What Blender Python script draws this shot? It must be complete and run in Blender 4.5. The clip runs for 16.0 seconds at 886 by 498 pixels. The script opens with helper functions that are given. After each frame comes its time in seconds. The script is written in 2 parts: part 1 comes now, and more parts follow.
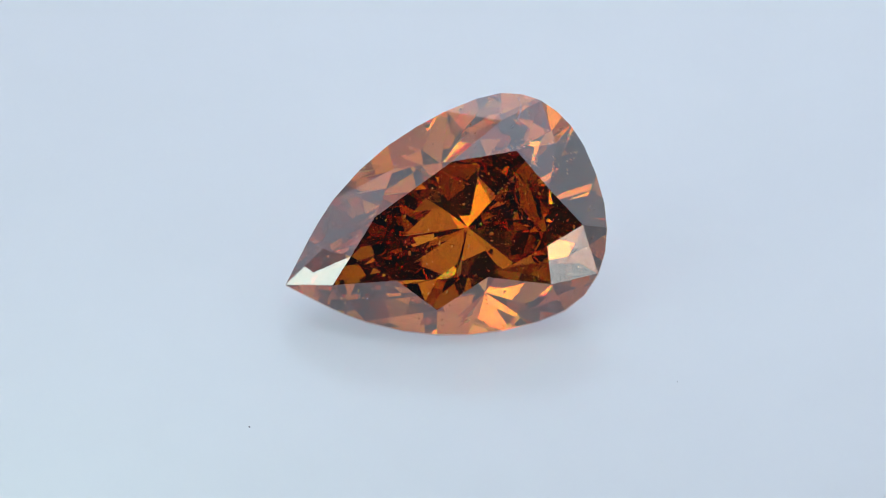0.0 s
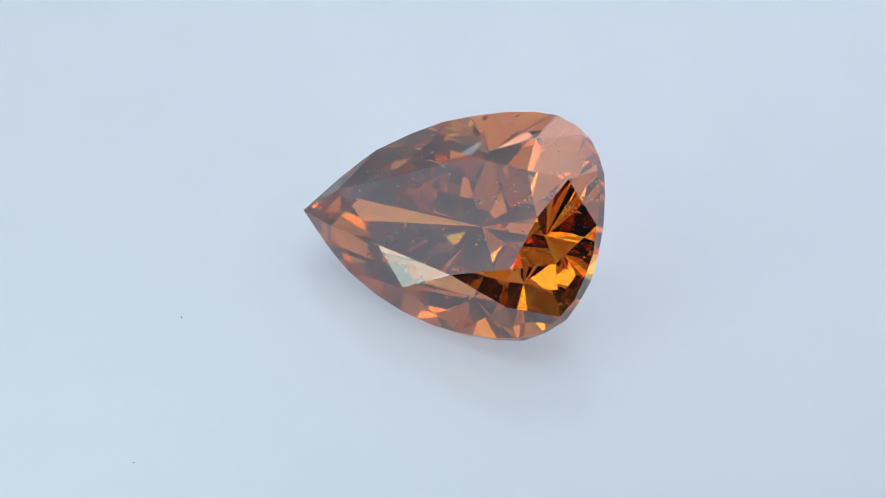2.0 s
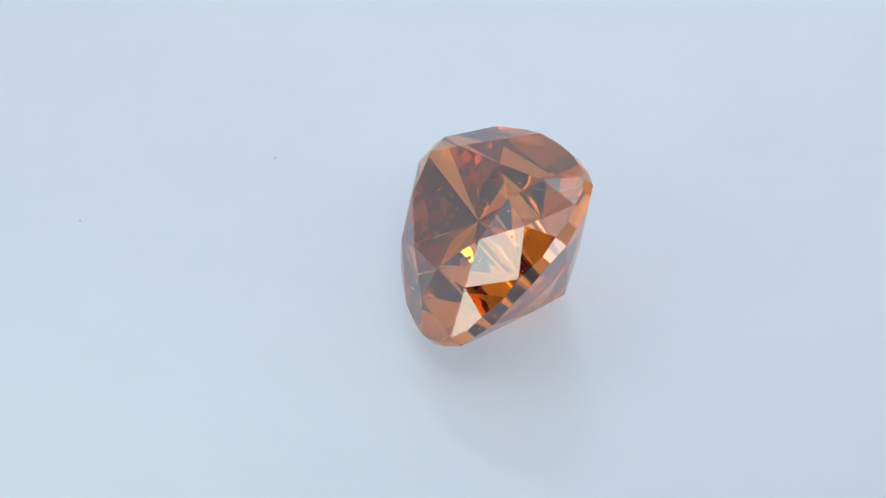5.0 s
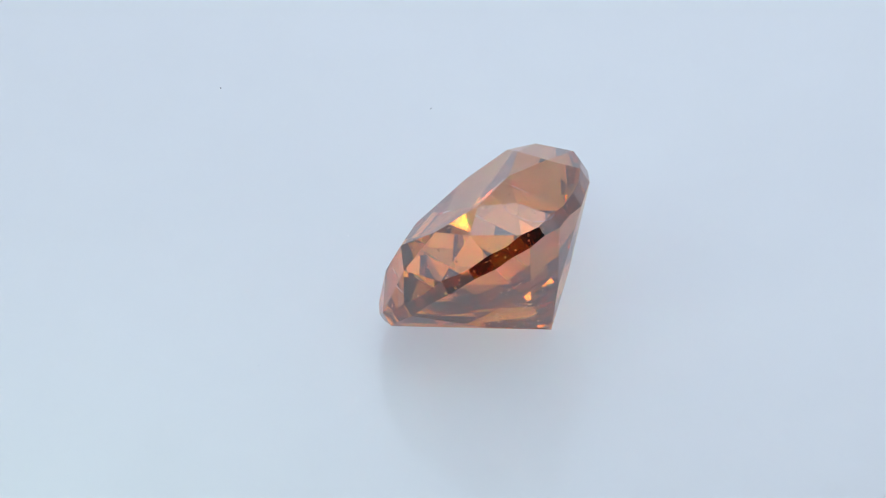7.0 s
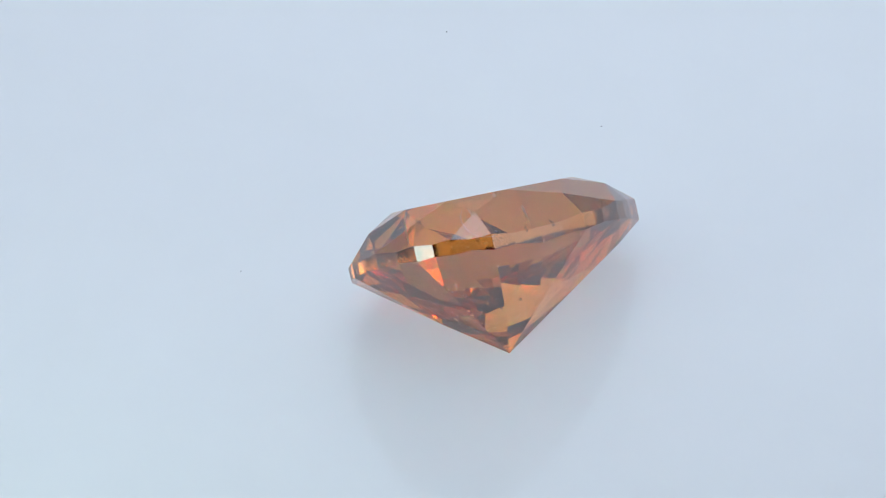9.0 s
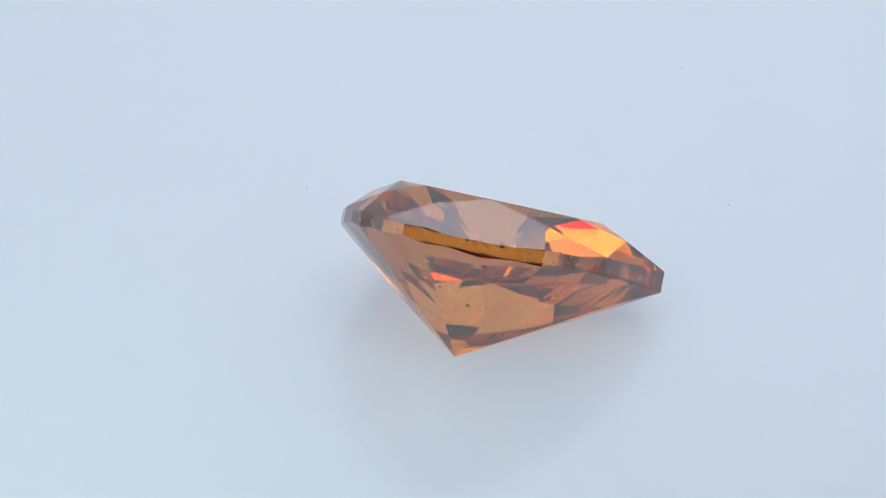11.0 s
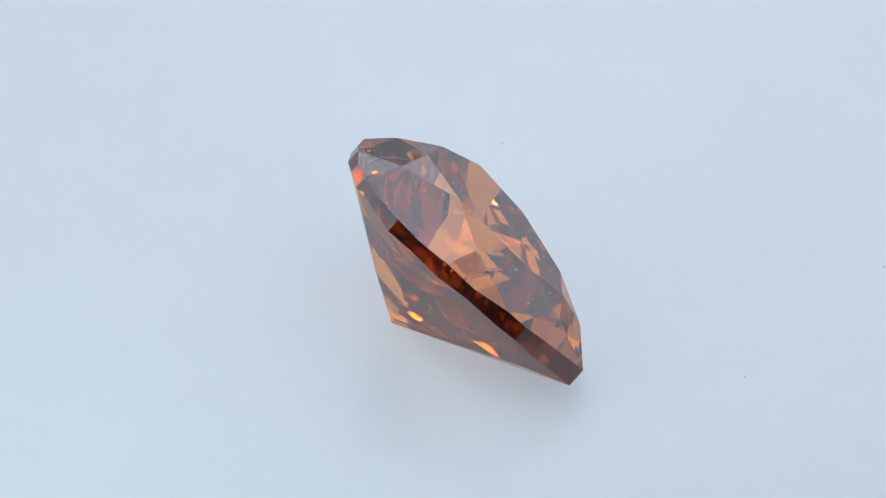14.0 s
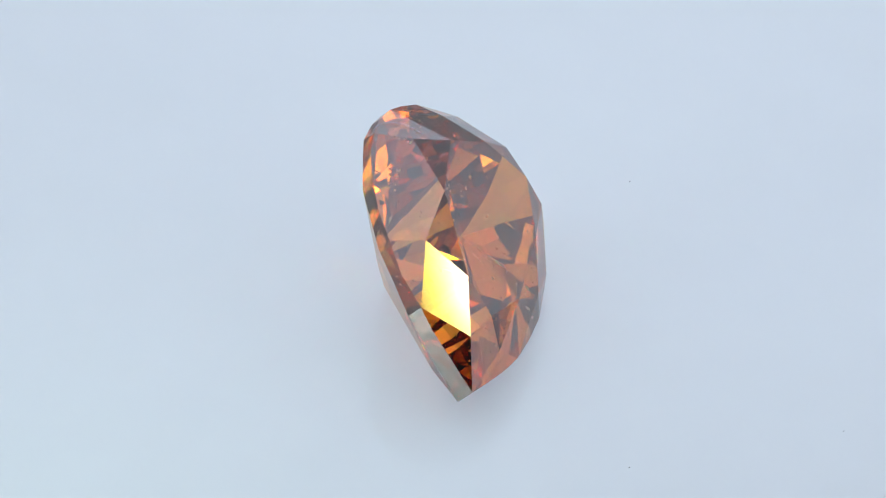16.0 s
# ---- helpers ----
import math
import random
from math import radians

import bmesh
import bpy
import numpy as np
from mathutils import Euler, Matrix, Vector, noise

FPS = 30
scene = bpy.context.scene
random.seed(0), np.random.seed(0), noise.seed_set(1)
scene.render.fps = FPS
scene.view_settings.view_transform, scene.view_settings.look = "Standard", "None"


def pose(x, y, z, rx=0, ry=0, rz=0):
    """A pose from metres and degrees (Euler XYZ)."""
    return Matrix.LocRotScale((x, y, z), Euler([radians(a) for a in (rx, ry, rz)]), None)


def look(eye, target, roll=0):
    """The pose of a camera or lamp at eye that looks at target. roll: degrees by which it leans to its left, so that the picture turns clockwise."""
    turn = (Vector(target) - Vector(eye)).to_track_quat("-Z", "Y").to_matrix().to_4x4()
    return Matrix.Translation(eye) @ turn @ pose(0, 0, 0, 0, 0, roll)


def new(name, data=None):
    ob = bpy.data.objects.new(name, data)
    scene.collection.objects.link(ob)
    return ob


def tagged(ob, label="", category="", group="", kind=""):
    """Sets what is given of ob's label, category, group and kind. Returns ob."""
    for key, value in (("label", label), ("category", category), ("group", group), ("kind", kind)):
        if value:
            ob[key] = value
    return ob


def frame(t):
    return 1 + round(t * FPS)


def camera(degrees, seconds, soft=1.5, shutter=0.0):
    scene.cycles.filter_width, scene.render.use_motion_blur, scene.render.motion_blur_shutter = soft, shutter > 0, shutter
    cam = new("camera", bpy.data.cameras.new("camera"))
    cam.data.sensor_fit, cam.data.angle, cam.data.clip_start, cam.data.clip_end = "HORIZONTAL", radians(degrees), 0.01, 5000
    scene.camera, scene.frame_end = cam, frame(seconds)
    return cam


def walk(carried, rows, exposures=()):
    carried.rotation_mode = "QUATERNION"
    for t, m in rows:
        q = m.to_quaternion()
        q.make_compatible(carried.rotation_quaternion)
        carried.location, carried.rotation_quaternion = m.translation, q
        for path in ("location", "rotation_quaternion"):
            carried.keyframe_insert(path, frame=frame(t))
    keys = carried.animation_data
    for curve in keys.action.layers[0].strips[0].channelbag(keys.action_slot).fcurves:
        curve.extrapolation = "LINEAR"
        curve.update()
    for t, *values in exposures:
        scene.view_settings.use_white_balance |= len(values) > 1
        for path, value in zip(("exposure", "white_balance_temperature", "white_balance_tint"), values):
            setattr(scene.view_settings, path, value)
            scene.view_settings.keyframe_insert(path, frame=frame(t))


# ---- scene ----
# A pear-cut orange-brown diamond turns on a glossy white plate in a light box.
MM = 0.001
cam = camera(5.5175, 16.0, soft=1.1)
EYE, AIM = (-0.000689, -0.152605, 0.135680), (-0.000689, -0.002440, 0.003580)
walk(cam, [(0.0, look(EYE, AIM)), (16.0, look(EYE, AIM))])

# ---- world and lights ----
world = bpy.data.worlds.new("dim_studio")
scene.world = world
world.use_nodes = True
world.node_tree.nodes["Background"].inputs[0].default_value = (0.55, 0.62, 0.72, 1)
world.node_tree.nodes["Background"].inputs[1].default_value = 0.025


def lamp(name, eye, target, w, h, watts, colour):
    data = bpy.data.lights.new(name, "AREA")
    data.shape, data.size, data.size_y = "RECTANGLE", w, h
    data.energy, data.color = watts, colour
    ob = new(name, data)
    ob.matrix_world = look(eye, target)
    return ob


COOL = (0.682, 0.790, 0.973)
GREENISH = (0.84, 1.0, 0.90)
lamp("softbox_top", (0, 0.055, 0.445), (0, 0.055, 0), 0.48, 0.37, 0.225, COOL)
lamp("softbox_back", (0, 0.247, 0.24), (0, 0, 0.24), 0.30, 0.24, 0.135, COOL)
lamp("softbox_side", (-0.247, 0.06, 0.20), (0, 0.06, 0.20), 0.34, 0.32, 0.06, COOL)
lamp("softbox_side", (0.247, 0.06, 0.20), (0, 0.06, 0.20), 0.34, 0.32, 0.06, COOL)
# Unseen fill lamp inside the plate, added to brighten it and weaken shadows.
lamp("plate_fill", (0.002, 0.012, -0.010), (0.002, 0.012, 0.1), 0.05, 0.05, 0.0051, COOL)
# Second added fill inside the plate, for a greenish tint at front left.
lamp("plate_fill", (-0.013, -0.011, -0.009), (-0.013, -0.011, 0.1), 0.016, 0.012, 0.00029, (0.62, 1.0, 0.80))
lamp("softbox_left", (-0.212, -0.113, 0.045), (0, 0, 0.045), 0.085, 0.085, 0.060, GREENISH)
lamp("softbox_upper_left", (-0.190, -0.101, 0.195), (0, 0, 0), 0.085, 0.07, 0.023, GREENISH)
lamp("softbox_front_left", (-0.155, -0.165, 0.235), (0, 0, 0), 0.07, 0.07, 0.004, GREENISH)
lamp("softbox_right", (0.191, -0.161, 0.044), (0, 0, 0.044), 0.120, 0.09, 0.064, (0.95, 1.0, 1.0))
lamp("softbox_upper_right", (0.210, -0.180, 0.250), (0, 0, 0), 0.06, 0.05, 0.012, (0.95, 1.0, 1.0))
scene.view_settings.exposure = 0.705
# Two tiny unseen lamps, added to give the stone small sparkles.
lamp("sparkle_fill", (-0.15, 0.12, 0.42), (0, 0, 0), 0.012, 0.012, 0.032, (1, 0.97, 0.92))
lamp("sparkle_fill", (0.17, 0.21, 0.42), (0, 0, 0), 0.012, 0.012, 0.032, (1, 0.97, 0.92))
scene.cycles.max_bounces, scene.cycles.glossy_bounces, scene.cycles.transmission_bounces = 22, 16, 22
scene.cycles.caustics_refractive, scene.cycles.caustics_reflective = True, True
scene.cycles.blur_glossy = 0.0


# ---- materials ----
def material(name):
    m = bpy.data.materials.new(name)
    m.use_nodes = True
    n = m.node_tree.nodes
    return m, n, m.node_tree.links, n["Principled BSDF"]


def plain(name, colour, rough, bump=0.0, scale=400.0):
    m, n, l, p = material(name)
    tex = n.new("ShaderNodeTexNoise")
    tex.inputs["Scale"].default_value = scale
    tex.inputs["Detail"].default_value = 6
    coord = n.new("ShaderNodeTexCoord")
    l.new(coord.outputs["Object"], tex.inputs["Vector"])
    ramp = n.new("ShaderNodeMapRange")
    ramp.inputs["To Min"].default_value, ramp.inputs["To Max"].default_value = 0.96, 1.03
    l.new(tex.outputs["Fac"], ramp.inputs["Value"])
    mix = n.new("ShaderNodeMix")
    mix.data_type, mix.blend_type = "RGBA", "MULTIPLY"
    mix.inputs["Factor"].default_value = 1
    mix.inputs["A"].default_value = (*colour, 1)
    l.new(ramp.outputs["Result"], mix.inputs["B"])
    l.new(mix.outputs["Result"], p.inputs["Base Color"])
    p.inputs["Roughness"].default_value = rough
    if bump:
        b = n.new("ShaderNodeBump")
        b.inputs["Strength"].default_value, b.inputs["Distance"].default_value = bump, 0.00002
        l.new(tex.outputs["Fac"], b.inputs["Height"])
        l.new(b.outputs["Normal"], p.inputs["Normal"])
    return m


def diamond_material(name, dust, rough=0.0):
    """Clear orange-brown diamond with its fire, and fine dust on the polish (dust: the share of the cells that hold a grain)."""
    m, n, l, p = material(name)
    n.remove(p)
    out = n["Material Output"]
    fres = n.new("ShaderNodeFresnel")
    fres.inputs["IOR"].default_value = 2.42
    gloss = n.new("ShaderNodeBsdfGlossy")
    gloss.inputs["Roughness"].default_value = 0
    ramp = n.new("ShaderNodeValToRGB")
    ramp.color_ramp.elements[0].position, ramp.color_ramp.elements[0].color = 0.6, (1, 1, 1, 1)
    ramp.color_ramp.elements[1].position, ramp.color_ramp.elements[1].color = 0.97, (0.83, 0.675, 0.42, 1)
    l.new(fres.outputs[0], ramp.inputs[0])
    l.new(ramp.outputs[0], gloss.inputs["Color"])
    last = None
    for colour, ior in (((0.46, 0.285, 0.115, 1), 2.42), ((0.50, 0, 0, 1), 2.395), ((0, 0.275, 0, 1), 2.421), ((0, 0, 0.12, 1), 2.458)):
        r = n.new("ShaderNodeBsdfRefraction")
        r.inputs["Color"].default_value, r.inputs["Roughness"].default_value, r.inputs["IOR"].default_value = colour, rough, ior
        if last is None:
            last = r
        else:
            add = n.new("ShaderNodeAddShader")
            l.new(last.outputs[0], add.inputs[0])
            l.new(r.outputs[0], add.inputs[1])
            last = add
    mix = n.new("ShaderNodeMixShader")
    l.new(fres.outputs[0], mix.inputs[0])
    l.new(last.outputs[0], mix.inputs[1])
    l.new(gloss.outputs[0], mix.inputs[2])
    coord = n.new("ShaderNodeTexCoord")
    cell = n.new("ShaderNodeTexVoronoi")
    cell.inputs["Scale"].default_value = 14000
    l.new(coord.outputs["Object"], cell.inputs["Vector"])
    patch = n.new("ShaderNodeTexNoise")
    patch.inputs["Scale"].default_value = 700
    l.new(coord.outputs["Object"], patch.inputs["Vector"])
    size = n.new("ShaderNodeMath")
    size.operation = "LESS_THAN"
    size.inputs[1].default_value = 0.13
    l.new(cell.outputs["Distance"], size.inputs[0])
    rgb = n.new("ShaderNodeSeparateColor")
    l.new(cell.outputs["Color"], rgb.inputs[0])
    share = n.new("ShaderNodeMath")
    share.operation = "MULTIPLY"
    share.inputs[1].default_value = dust * 2
    smear = n.new("ShaderNodeMapRange")
    smear.inputs["From Min"].default_value, smear.inputs["From Max"].default_value = 0.46, 0.66
    l.new(patch.outputs["Fac"], smear.inputs["Value"])
    l.new(smear.outputs["Result"], share.inputs[0])
    pick = n.new("ShaderNodeMath")
    pick.operation = "LESS_THAN"
    l.new(rgb.outputs[0], pick.inputs[0])
    l.new(share.outputs[0], pick.inputs[1])
    grain = n.new("ShaderNodeMath")
    grain.operation = "MULTIPLY"
    l.new(size.outputs[0], grain.inputs[0])
    l.new(pick.outputs[0], grain.inputs[1])
    lint = n.new("ShaderNodeBsdfGlossy")
    lint.inputs["Color"].default_value, lint.inputs["Roughness"].default_value = (0.75, 0.68, 0.62, 1), 0.35
    dusty = n.new("ShaderNodeMixShader")
    l.new(grain.outputs[0], dusty.inputs[0])
    l.new(mix.outputs[0], dusty.inputs[1])
    l.new(lint.outputs[0], dusty.inputs[2])
    l.new(dusty.outputs[0], out.inputs["Surface"])
    return m


PLATE = plain("white_acrylic", (0.76, 0.77, 0.78), 0.05)
milk = PLATE.node_tree
milk.nodes["Principled BSDF"].inputs["Specular IOR Level"].default_value = 0.0
glow = milk.nodes.new("ShaderNodeBsdfTranslucent")
glow.inputs["Color"].default_value = (0.76, 0.77, 0.78, 1)
half = milk.nodes.new("ShaderNodeMixShader")
half.inputs[0].default_value = 0.48
sheen = milk.nodes.new("ShaderNodeBsdfGlossy")
sheen.inputs["Roughness"].default_value = 0.06
grain = milk.nodes.new("ShaderNodeTexNoise")
grain.inputs["Scale"].default_value, grain.inputs["Detail"].default_value = 20000, 1
where = milk.nodes.new("ShaderNodeTexCoord")
ripple = milk.nodes.new("ShaderNodeBump")
ripple.inputs["Strength"].default_value, ripple.inputs["Distance"].default_value = 0.6, 0.0000012
milk.links.new(where.outputs["Object"], grain.inputs["Vector"])
milk.links.new(grain.outputs["Fac"], ripple.inputs["Height"])
milk.links.new(ripple.outputs["Normal"], sheen.inputs["Normal"])
edge = milk.nodes.new("ShaderNodeFresnel")
edge.inputs["IOR"].default_value = 1.43
coat = milk.nodes.new("ShaderNodeMixShader")
milk.links.new(milk.nodes["Principled BSDF"].outputs[0], half.inputs[1])
milk.links.new(glow.outputs[0], half.inputs[2])
milk.links.new(edge.outputs[0], coat.inputs[0])
milk.links.new(half.outputs[0], coat.inputs[1])
milk.links.new(sheen.outputs[0], coat.inputs[2])
milk.links.new(coat.outputs[0], milk.nodes["Material Output"].inputs["Surface"])
TENT = plain("white_fabric", (0.84, 0.85, 0.87), 0.9, 0.3)
DIAMOND = diamond_material("orange_brown_diamond", 0.01)
DIAMOND_DUSTY = diamond_material("orange_brown_diamond_dusty", 0.20)
DIAMOND_GIRDLE = diamond_material("orange_brown_diamond_girdle", 0.01, 0.09)
CRYSTAL = plain("dark_crystal", (0.05, 0.03, 0.02), 0.4)
FEATHER = plain("pale_feather", (0.75, 0.62, 0.5), 0.35)
FIBRE = plain("white_fibre", (0.55, 0.52, 0.5), 0.6)
DUST_GREY = plain("grey_dust", (0.22, 0.21, 0.22), 0.8)
DUST_PALE = plain("pale_dust", (0.9, 0.9, 0.9), 0.5)


def lamp_glass():
    """A frosted disc that glows: white in the middle, fading and yellower towards its rim."""
    m, n, l, p = material("frosted_lamp_glass")
    coord = n.new("ShaderNodeTexCoord")
    dist = n.new("ShaderNodeVectorMath")
    dist.operation = "LENGTH"
    l.new(coord.outputs["Object"], dist.inputs[0])
    fade = n.new("ShaderNodeMapRange")
    fade.interpolation_type = "SMOOTHSTEP"
    fade.inputs["From Min"].default_value, fade.inputs["From Max"].default_value = 0.0115, 0.018
    fade.inputs["To Min"].default_value, fade.inputs["To Max"].default_value = 13.0, 0.3
    l.new(dist.outputs["Value"], fade.inputs["Value"])
    ramp = n.new("ShaderNodeValToRGB")
    ramp.color_ramp.elements[0].position, ramp.color_ramp.elements[0].color = 0.0105, (0.76, 0.88, 1, 1)
    ramp.color_ramp.elements[1].position, ramp.color_ramp.elements[1].color = 0.0145, (1, 0.80, 0.10, 1)
    l.new(dist.outputs["Value"], ramp.inputs[0])
    p.inputs["Base Color"].default_value = (0.8, 0.8, 0.78, 1)
    l.new(ramp.outputs[0], p.inputs["Emission Color"])
    l.new(fade.outputs[0], p.inputs["Emission Strength"])
    return m


# ---- the light box ----
def mesh_object(name, verts, faces, mat, parent=None):
    me = bpy.data.meshes.new(name)
    me.from_pydata([tuple(v) for v in verts], [], faces)
    me.materials.append(mat)
    ob = new(name, me)
    ob.parent = parent
    return ob


def slab(name, lo, hi, mat):
    (a, b, c), (d, e, f) = lo, hi
    v = [(a, b, c), (d, b, c), (d, e, c), (a, e, c), (a, b, f), (d, b, f), (d, e, f), (a, e, f)]
    return mesh_object(name, v, [(3, 2, 1, 0), (4, 5, 6, 7), (0, 1, 5, 4), (1, 2, 6, 5), (2, 3, 7, 6), (3, 0, 4, 7)], mat)


tagged(slab("floor", (-0.26, -0.26, -0.030), (0.26, 0.26, -0.022), TENT), "plain white floor of the light box", "floor", kind="structure")


def build_turntable():
    """A round plate with rounded edges."""
    rim = [(0.116, -0.020), (0.119, -0.019), (0.120, -0.017), (0.120, -0.003), (0.119, -0.001), (0.117, 0.0)]
    n = 96
    verts = [(r * math.cos(2 * math.pi * k / n), r * math.sin(2 * math.pi * k / n), z) for r, z in rim for k in range(n)]
    faces = [(i * n + k, i * n + (k + 1) % n, (i + 1) * n + (k + 1) % n, (i + 1) * n + k) for i in range(len(rim) - 1) for k in range(n)]
    faces += [tuple(range((len(rim) - 1) * n, len(rim) * n)), tuple(reversed(range(n)))]
    table = tagged(new("turntable"), "round glossy white acrylic turntable under the stone", "turntable", kind="thing")
    mesh_object("plate", verts, faces, PLATE, table)
    hub = [(0.05 * math.cos(2 * math.pi * k / 48), 0.05 * math.sin(2 * math.pi * k / 48), z) for z in (-0.022, -0.0202) for k in range(48)]
    mesh_object("base", hub, [(k, (k + 1) % 48, 48 + (k + 1) % 48, 48 + k) for k in range(48)] + [tuple(reversed(range(48))), tuple(range(48, 96))], TENT, table)
    return table


turntable = build_turntable()
tagged(slab("wall_north", (-0.26, 0.25, -0.022), (0.26, 0.26, 0.45), TENT), "plain white fabric wall of the light box", "wall", kind="structure")
tagged(slab("wall_west", (-0.26, -0.14, -0.022), (-0.25, 0.25, 0.45), TENT), "plain white fabric wall of the light box", "wall", kind="structure")
tagged(slab("wall_east", (0.25, -0.14, -0.022), (0.26, 0.25, 0.45), TENT), "plain white fabric wall of the light box", "wall", kind="structure")
tagged(slab("ceiling", (-0.26, -0.14, 0.45), (0.26, 0.26, 0.46), TENT), "plain white fabric top of the light box", "ceiling", kind="structure")


def spun(name, profile, mat, parent, n=64):
    """A body of revolution about z from (radius, height) pairs."""
    verts = [(r * math.cos(2 * math.pi * k / n), r * math.sin(2 * math.pi * k / n), z) for r, z in profile for k in range(n)]
    faces = [(i * n + k, i * n + (k + 1) % n, (i + 1) * n + (k + 1) % n, (i + 1) * n + k) for i in range(len(profile) - 1) for k in range(n)]
    return mesh_object(name, verts, faces, mat, parent)


def build_lamp(eye):
    """A small round lamp under the top of the box, turned to the stone; its light shows in the facets."""
    ob = tagged(new("lamp"), "small round lamp with a frosted glowing disc under the box top", "lamp", group="lamps under the box top", kind="thing")
    glass = spun("diffuser", [(0.0001, 0), (0.009, 0), (0.018, 0.0)], lamp_glass(), ob)
    tagged(glass, "frosted glowing glass disc")
    shade = spun("shade", [(0.018, -0.001), (0.0195, -0.001), (0.0195, 0.005), (0.014, 0.013), (0.006, 0.016), (0.0001, 0.016), (0.0001, 0.0145), (0.006, 0.0145), (0.013, 0.011), (0.018, 0.003), (0.018, -0.001)], TENT, ob)
    tagged(shade, "shallow white lamp shade")
    spun("stem", [(0.004, 0.0145), (0.004, (0.4485 - eye[2]) * 0.97)], TENT, ob, 16)
    ob.matrix_world = look(eye, (0, 0, 0))
    return ob


build_lamp((0.1435, -0.0779, 0.3848))
build_lamp((0.0812, -0.0856, 0.401))
build_lamp((0.0111, -0.1055, 0.4043))


# ---- the stone ----
GEM = dict(b=2.1483, W1=2.5722, W2=2.6363, p1=1.9621, p2=2.1573, q1=2.4826, q2=2.1692, g=0.3478, gt=0.4713, hc=0.8527, hp=2.3481, xc=-0.8645, yc=-0.1004, s=0.6153, tx0=-0.8583, uD=0.8167, uC=1.7253, uB=2.6165, vD=0.8582, vC=1.8574, vB=2.6930, kf=0.6105, lf=0.60, lt=0.2, roll=-0.3, ta=0.0175, tb=-0.0124)
TABLE_SHIFT = [(0.077, -0.046), (0.057, -0.215), (-0.092, -0.267), (-0.271, -0.215), (-0.053, 0.026), (-0.137, 0.014), (0.070, 0.135), (0.037, 0.048)]
SWELL = [0.014, -0.034, -0.074, 0.035, -0.082, 0.003, -0.031, 0.033]
LIFT = [0.097, 0.028, -0.128, 0.038, -0.036, 0.072, -0.022, -0.071]
REST = pose(0.000668, 0.000556, 0.002137) @ pose(0, 0, 0, 43.035, 0, 0) @ pose(0, 0, 0, 0, -2.558, 0) @ pose(0, 0, 0, 0, 0, 19.296)


def pear(u):
    """The girdle's outline in millimetres: u = 0 at the round head, pi at the point."""
    u = (u + math.pi) % (2 * math.pi) - math.pi
    side, au = (1 if u >= 0 else -1), abs(u)
    w, p, q = (GEM["W1"], GEM["p1"], GEM["q1"]) if side > 0 else (GEM["W2"], GEM["p2"], GEM["q2"])
    if au <= math.pi / 2:
        return np.array([GEM["b"] * max(math.cos(au), 0) ** (2 / q), side * w * max(math.sin(au), 0) ** (2 / q)])
    k = min((au - math.pi / 2) / (math.pi / 2), 1)
    return np.array([-5.2 * k, side * w * (1 - k ** p)])


def facet_plane(a, m, d):
    n = np.cross(m - a, d)
    return n / np.linalg.norm(n), a


def knots(ring, apex, frac, roll=0.0):
    """The points at which a star and two upper halves meet (or two mains and two lower halves)."""
    pl = [facet_plane(apex[i], ring[4 * i], ring[(4 * i + 2) % 32] - ring[4 * i - 2] + np.array([0, 0, roll if i == 4 else 0])) for i in range(8)]
    out = []
    for i in range(8):
        j = (i + 1) % 8
        h, m = ring[4 * i + 2], (apex[i] + apex[j]) / 2
        nom = h + (m - h) * frac[i]
        a = np.array([pl[i][0], pl[j][0], [0, 0, 1], [0.06, 0, 0], [0, 0.06, 0]])
        b = np.array([pl[i][0] @ pl[i][1], pl[j][0] @ pl[j][1], nom[2], 0.06 * nom[0], 0.06 * nom[1]])
        out.append(np.linalg.lstsq(a, b, rcond=None)[0])
    return np.array(out)


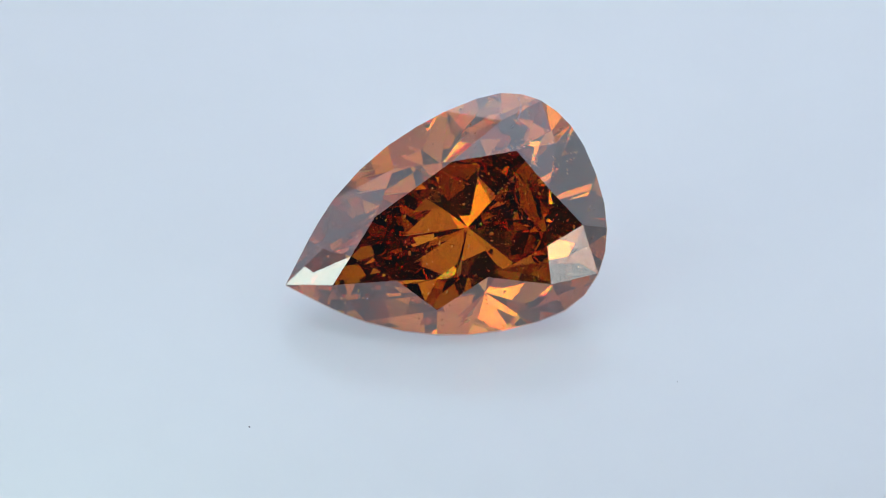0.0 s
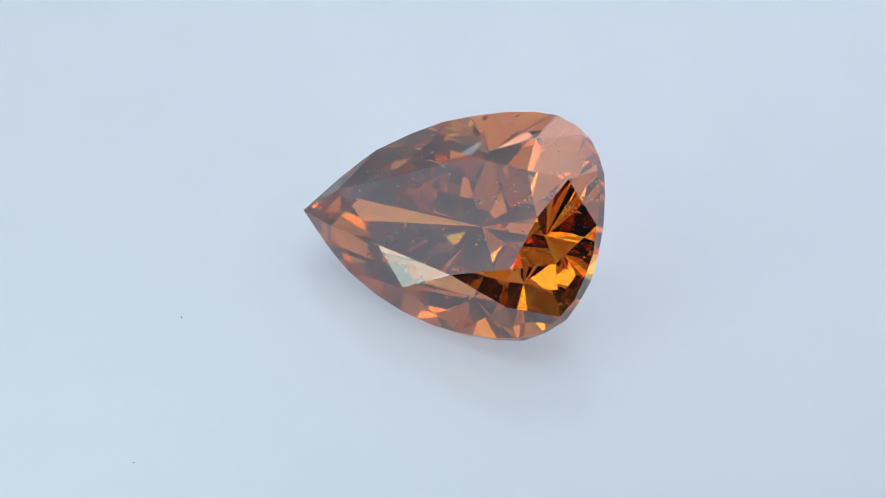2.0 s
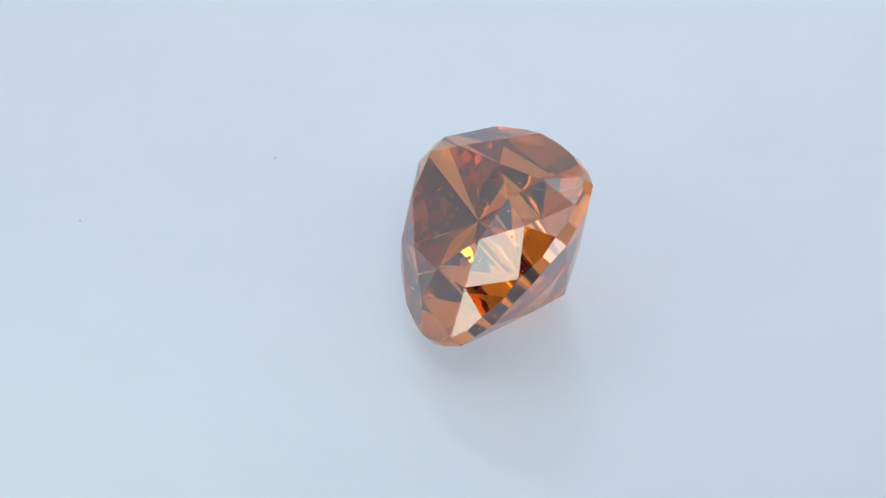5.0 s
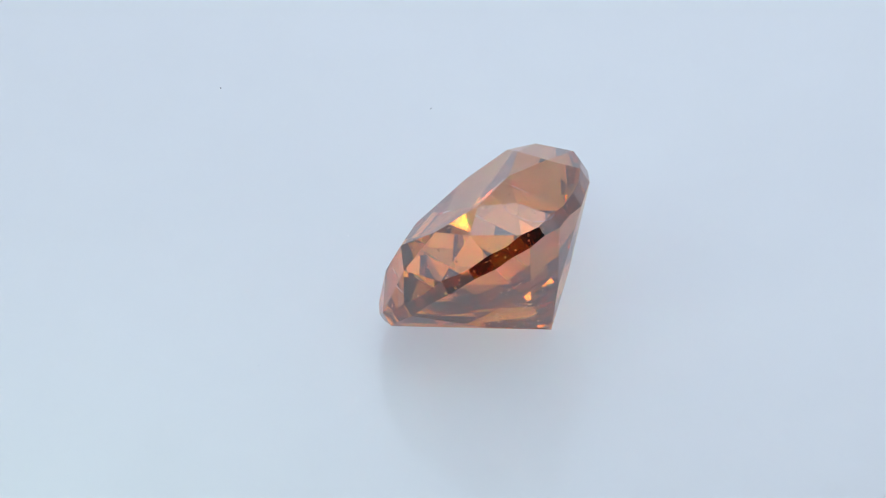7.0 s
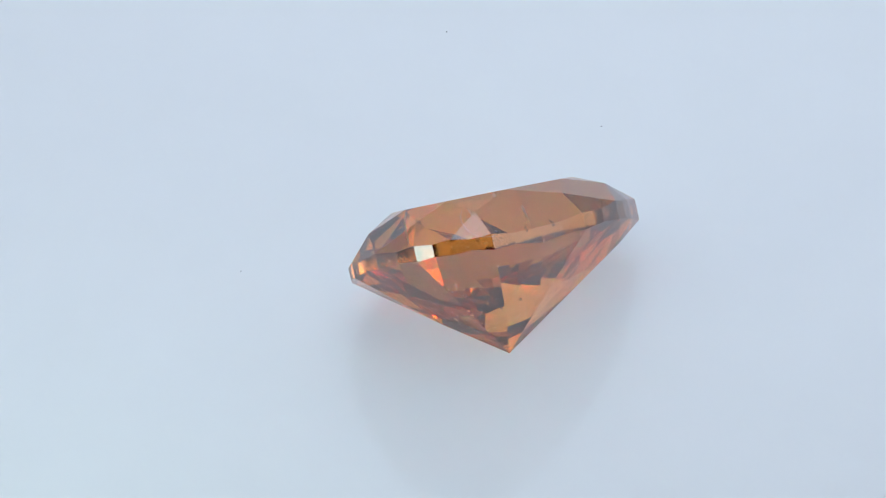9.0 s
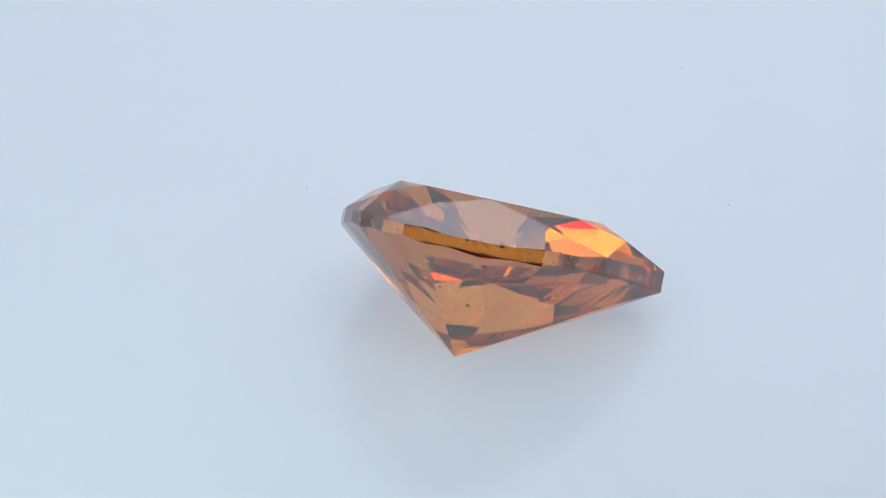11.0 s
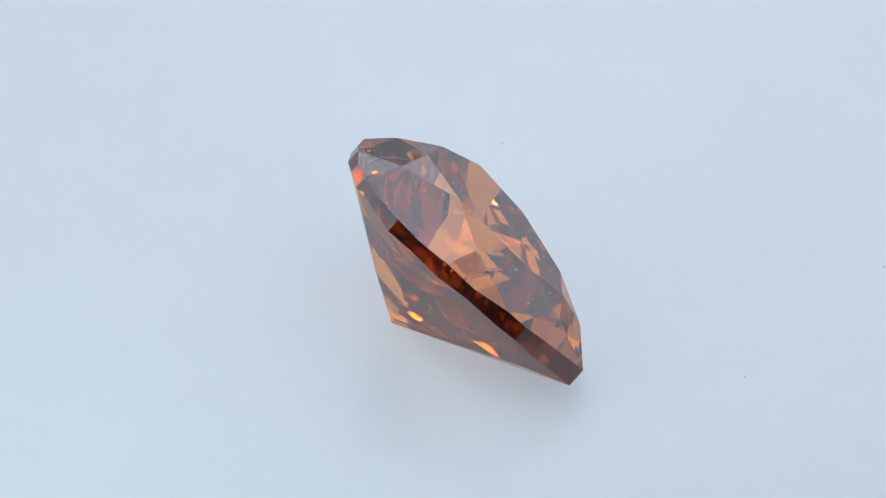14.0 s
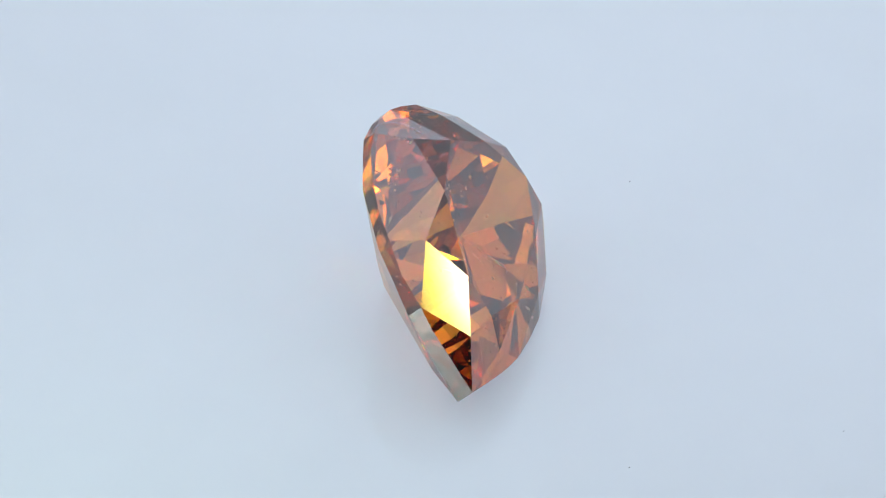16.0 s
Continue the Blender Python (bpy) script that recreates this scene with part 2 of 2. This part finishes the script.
def gem_points():
    um = [0, GEM["uD"], GEM["uC"], GEM["uB"], math.pi, 2 * math.pi - GEM["vB"], 2 * math.pi - GEM["vC"], 2 * math.pi - GEM["vD"], 2 * math.pi]
    us = [um[i] + (um[i + 1] - um[i]) * k / 4 for i in range(8) for k in range(4)]
    ring = [pear(u) for u in us]
    mix = [(i // 4, (i // 4 + 1) % 8, (1 - math.cos(math.pi * (i % 4) / 4)) / 2) for i in range(32)]
    swell = [SWELL[a] * (1 - f) + SWELL[b] * f for a, b, f in mix]
    lift = [LIFT[a] * (1 - f) + LIFT[b] * f for a, b, f in mix]
    hub = np.array([-0.9, 0])
    ring = [o + (o - hub) / np.linalg.norm(o - hub) * d for o, d in zip(ring, swell)]
    far = [max(0, (abs((u + math.pi) % (2 * math.pi) - math.pi) / math.pi - 0.6) / 0.4) for u in us]
    half = [(GEM["g"] + (GEM["gt"] - GEM["g"]) * f) / 2 for f in far]
    up = np.array([[*o, w + h] for o, h, w in zip(ring, half, lift)])
    lo = np.array([[*o, w - h] for o, h, w in zip(ring, half, lift)])
    table = np.array([[GEM["tx0"] + (ring[4 * i][0] - GEM["tx0"]) * GEM["s"] + TABLE_SHIFT[i][0], ring[4 * i][1] * GEM["s"] + TABLE_SHIFT[i][1],
                       GEM["g"] / 2 + GEM["hc"]] for i in range(8)])
    table[:, 2] += GEM["ta"] * (table[:, 0] + 1) + GEM["tb"] * table[:, 1]
    culet = np.array([GEM["xc"], GEM["yc"], -GEM["g"] / 2 - GEM["hp"]])
    star, low = knots(up, table, [GEM["kf"]] * 8), knots(lo, [culet] * 8, [GEM["lt"] if i in (3, 4) else GEM["lf"] for i in range(8)], GEM["roll"])
    for rim, kn in ((up, star), (lo, low)):
        for i in range(8):
            for a, b, q in ((4 * i, 4 * i + 2, 4 * i + 1), (4 * i + 2, 4 * i + 4, 4 * i + 3)):
                n, c = facet_plane(kn[i], rim[a], rim[b % 32] - rim[a])
                if abs(n[2]) > 0.2:
                    z = c[2] - (n[0] * (rim[q][0] - c[0]) + n[1] * (rim[q][1] - c[1])) / n[2]
                    rim[q][2] = min(max(z, rim[q][2] - 0.12), rim[q][2] + 0.12)
    return up, lo, table, star, low, culet


def gem_part(name, faces, parent, mat, label=""):
    """Facets given by their corner points, outward by the stone's middle."""
    verts, index, polys = [], {}, []
    mid = np.array([-1.2, 0, -0.2])
    for f in faces:
        n = np.cross(f[1] - f[0], f[2] - f[0])
        if n @ (sum(f) / len(f) - mid) < 0:
            f = f[::-1]
        ids = []
        for p in f:
            key = tuple(np.round(p, 5))
            if key not in index:
                index[key] = len(verts)
                verts.append(REST @ Vector([c * MM for c in p]))
            ids.append(index[key])
        polys.append(ids)
    ob = mesh_object(name, verts, polys, mat, parent)
    return tagged(ob, label)


def build_diamond():
    up, lo, table, star, low, culet = gem_points()
    stone = tagged(new("diamond"), "orange-brown pear-cut diamond lying tilted on a white plate", "gemstone", kind="thing")
    gem_part("table_facet", [list(table)], stone, DIAMOND, "large flat polished top facet")
    for i in range(8):
        j = (i + 1) % 8
        gem_part("star_facet", [[table[i], table[j], star[i]]], stone, DIAMOND)
        gem_part("kite_facet", [[table[i], star[i], up[4 * i]], [table[i], up[4 * i], star[i - 1]]], stone, DIAMOND)
        gem_part("pavilion_facet", [[culet, low[i], lo[4 * i]], [culet, lo[4 * i], low[i - 1]]], stone, DIAMOND_DUSTY)
        for h in (0, 2):
            pair = [(4 * i + k, (4 * i + k + 1) % 32) for k in (h, h + 1)]
            gem_part("upper_facet", [[star[i], up[a], up[b]] for a, b in pair], stone, DIAMOND)
            gem_part("lower_facet", [[low[i], lo[a], lo[b]] for a, b in pair], stone, DIAMOND_DUSTY)
            for a, b in pair:
                gem_part("girdle_facet", [[lo[a], lo[b], up[b], up[a]]], stone, DIAMOND_GIRDLE)
    flaws(stone)
    return stone


def grit(name, at, size, mat, parent=None, flat=1.0):
    """A small irregular grain, its middle at a place in metres."""
    bm = bmesh.new()
    bmesh.ops.create_icosphere(bm, subdivisions=1, radius=1)
    turn = Euler([random.uniform(0, 6) for _ in range(3)]).to_matrix()
    long = random.uniform(0.8, 1.7)
    for v in bm.verts:
        k = random.uniform(0.7, 1.2)
        v.co = turn @ Vector((v.co.x * long * k, v.co.y * k, v.co.z * k * flat)) * size
    me = bpy.data.meshes.new(name)
    bm.to_mesh(me)
    bm.free()
    me.materials.append(mat)
    ob = new(name, me)
    ob.location = at
    ob.parent = parent
    return ob


def tube(name, points, radius, mat, parent):
    curve = bpy.data.curves.new(name, "CURVE")
    curve.dimensions, curve.bevel_depth, curve.bevel_resolution = "3D", radius, 1
    sp = curve.splines.new("NURBS")
    sp.points.add(len(points) - 1)
    for pt, p in zip(sp.points, points):
        pt.co = (*(REST @ Vector([c * MM for c in p])), 1)
    sp.use_endpoint_u, sp.order_u = True, 3
    tmp = new(name, curve)
    me = bpy.data.meshes.new_from_object(tmp.evaluated_get(bpy.context.evaluated_depsgraph_get()))
    bpy.data.objects.remove(tmp)
    me.materials.clear()
    me.materials.append(mat)
    ob = new(name, me)
    ob.parent = parent
    return ob


def flaws(stone):
    """Tiny crystals and feathers inside, and a fibre that sticks to the crown."""
    random.seed(5)
    spots = [(-1.35, -0.47, -0.18, 0), (-0.22, -0.53, 0.14, 1), (-1.00, -0.58, -0.27, 0), (-2.12, -1.04, -0.02, 0), (-2.01, -0.67, 0.31, 0), (-2.54, 0.54, 0.49, 0),
             (-1.71, -1.12, -0.09, 0), (-0.57, -1.45, -0.02, 0), (-2.29, -0.31, 0.11, 0), (-0.20, 2.34, 0.04, 2), (-0.98, 2.22, 0.02, 2), (-1.10, 2.22, 0.00, 1),
             (1.33, 0.96, -0.60, 0), (1.03, 0.55, -0.88, 0), (1.06, 0.86, -0.82, 0), (1.18, 0.56, -0.76, 0), (0.30, 0.48, -1.47, 0), (0.13, 0.43, -1.60, 0), (0.42, 0.55, -1.36, 0), (0.02, 0.37, -1.70, 0), (0.49, 2.01, -0.56, 0), (-1.84, 2.08, -0.28, 0)]
    for k in range(14):
        far = random.random()
        spots.append((-1.0 + random.uniform(-1.6, 1.1) * (1 - 0.5 * far), random.uniform(-1, 1) * (1 - 0.6 * far), 0.35 - 1.9 * far, int(k % 5 == 0)))
    for x, y, z, dark in spots:
        ob = grit("crystal" if dark else "feather", REST @ Vector((x * MM, y * MM, z * MM)), (0.07 if dark == 2 else random.uniform(0.022, 0.05)) * MM,
                  CRYSTAL if dark else FEATHER, stone, 0.35)
        tagged(ob, "tiny dark crystal inside the stone" if dark else "tiny pale flaw inside the stone")
    path = [(0.58, 2.43, 0.12), (0.62, 2.35, 0.22), (0.66, 2.48, 0.04), (1.05, 2.35, 0.11), (1.13, 2.10, 0.30), (1.06, 1.86, 0.50), (0.90, 1.64, 0.67), (0.73, 1.55, 0.78)]
    tagged(tube("fibre", path, 0.0035 * MM, FIBRE, stone), "fine curled white fibre stuck to the polished crown")



diamond = build_diamond()


# ---- dust on the plate ----
DUST = []
random.seed(11)
for x, y, size, pale in ((-4.92, -4.27, 0.022, 0), (-2.97, -8.70, 0.020, 0), (4.46, -2.80, 0.016, 0), (-0.24, -3.48, 0.016, 1), (-0.93, -3.15, 0.013, 1)):
    speck = grit("dust_speck", (0, 0, 0), size * MM, DUST_PALE if pale else DUST_GREY, None, 0.6)
    tagged(speck, "tiny pale dust grain on the white plate" if pale else "tiny grey dust grain on the white plate", "dust", "dust on the plate", "thing")
    DUST.append((speck, x * MM, y * MM, size * 0.55 * MM))


# ---- what moves ----
def motions():
    rate = -17.488
    times = [k * 0.5 for k in range(33)]
    turns = [(t, pose(0, 0, 0, 0, 0, rate * t)) for t in times]
    walk(diamond, turns)
    walk(turntable, turns)
    for speck, x, y, z in DUST:
        walk(speck, [(t, m @ pose(x, y, z)) for t, m in turns])


motions()
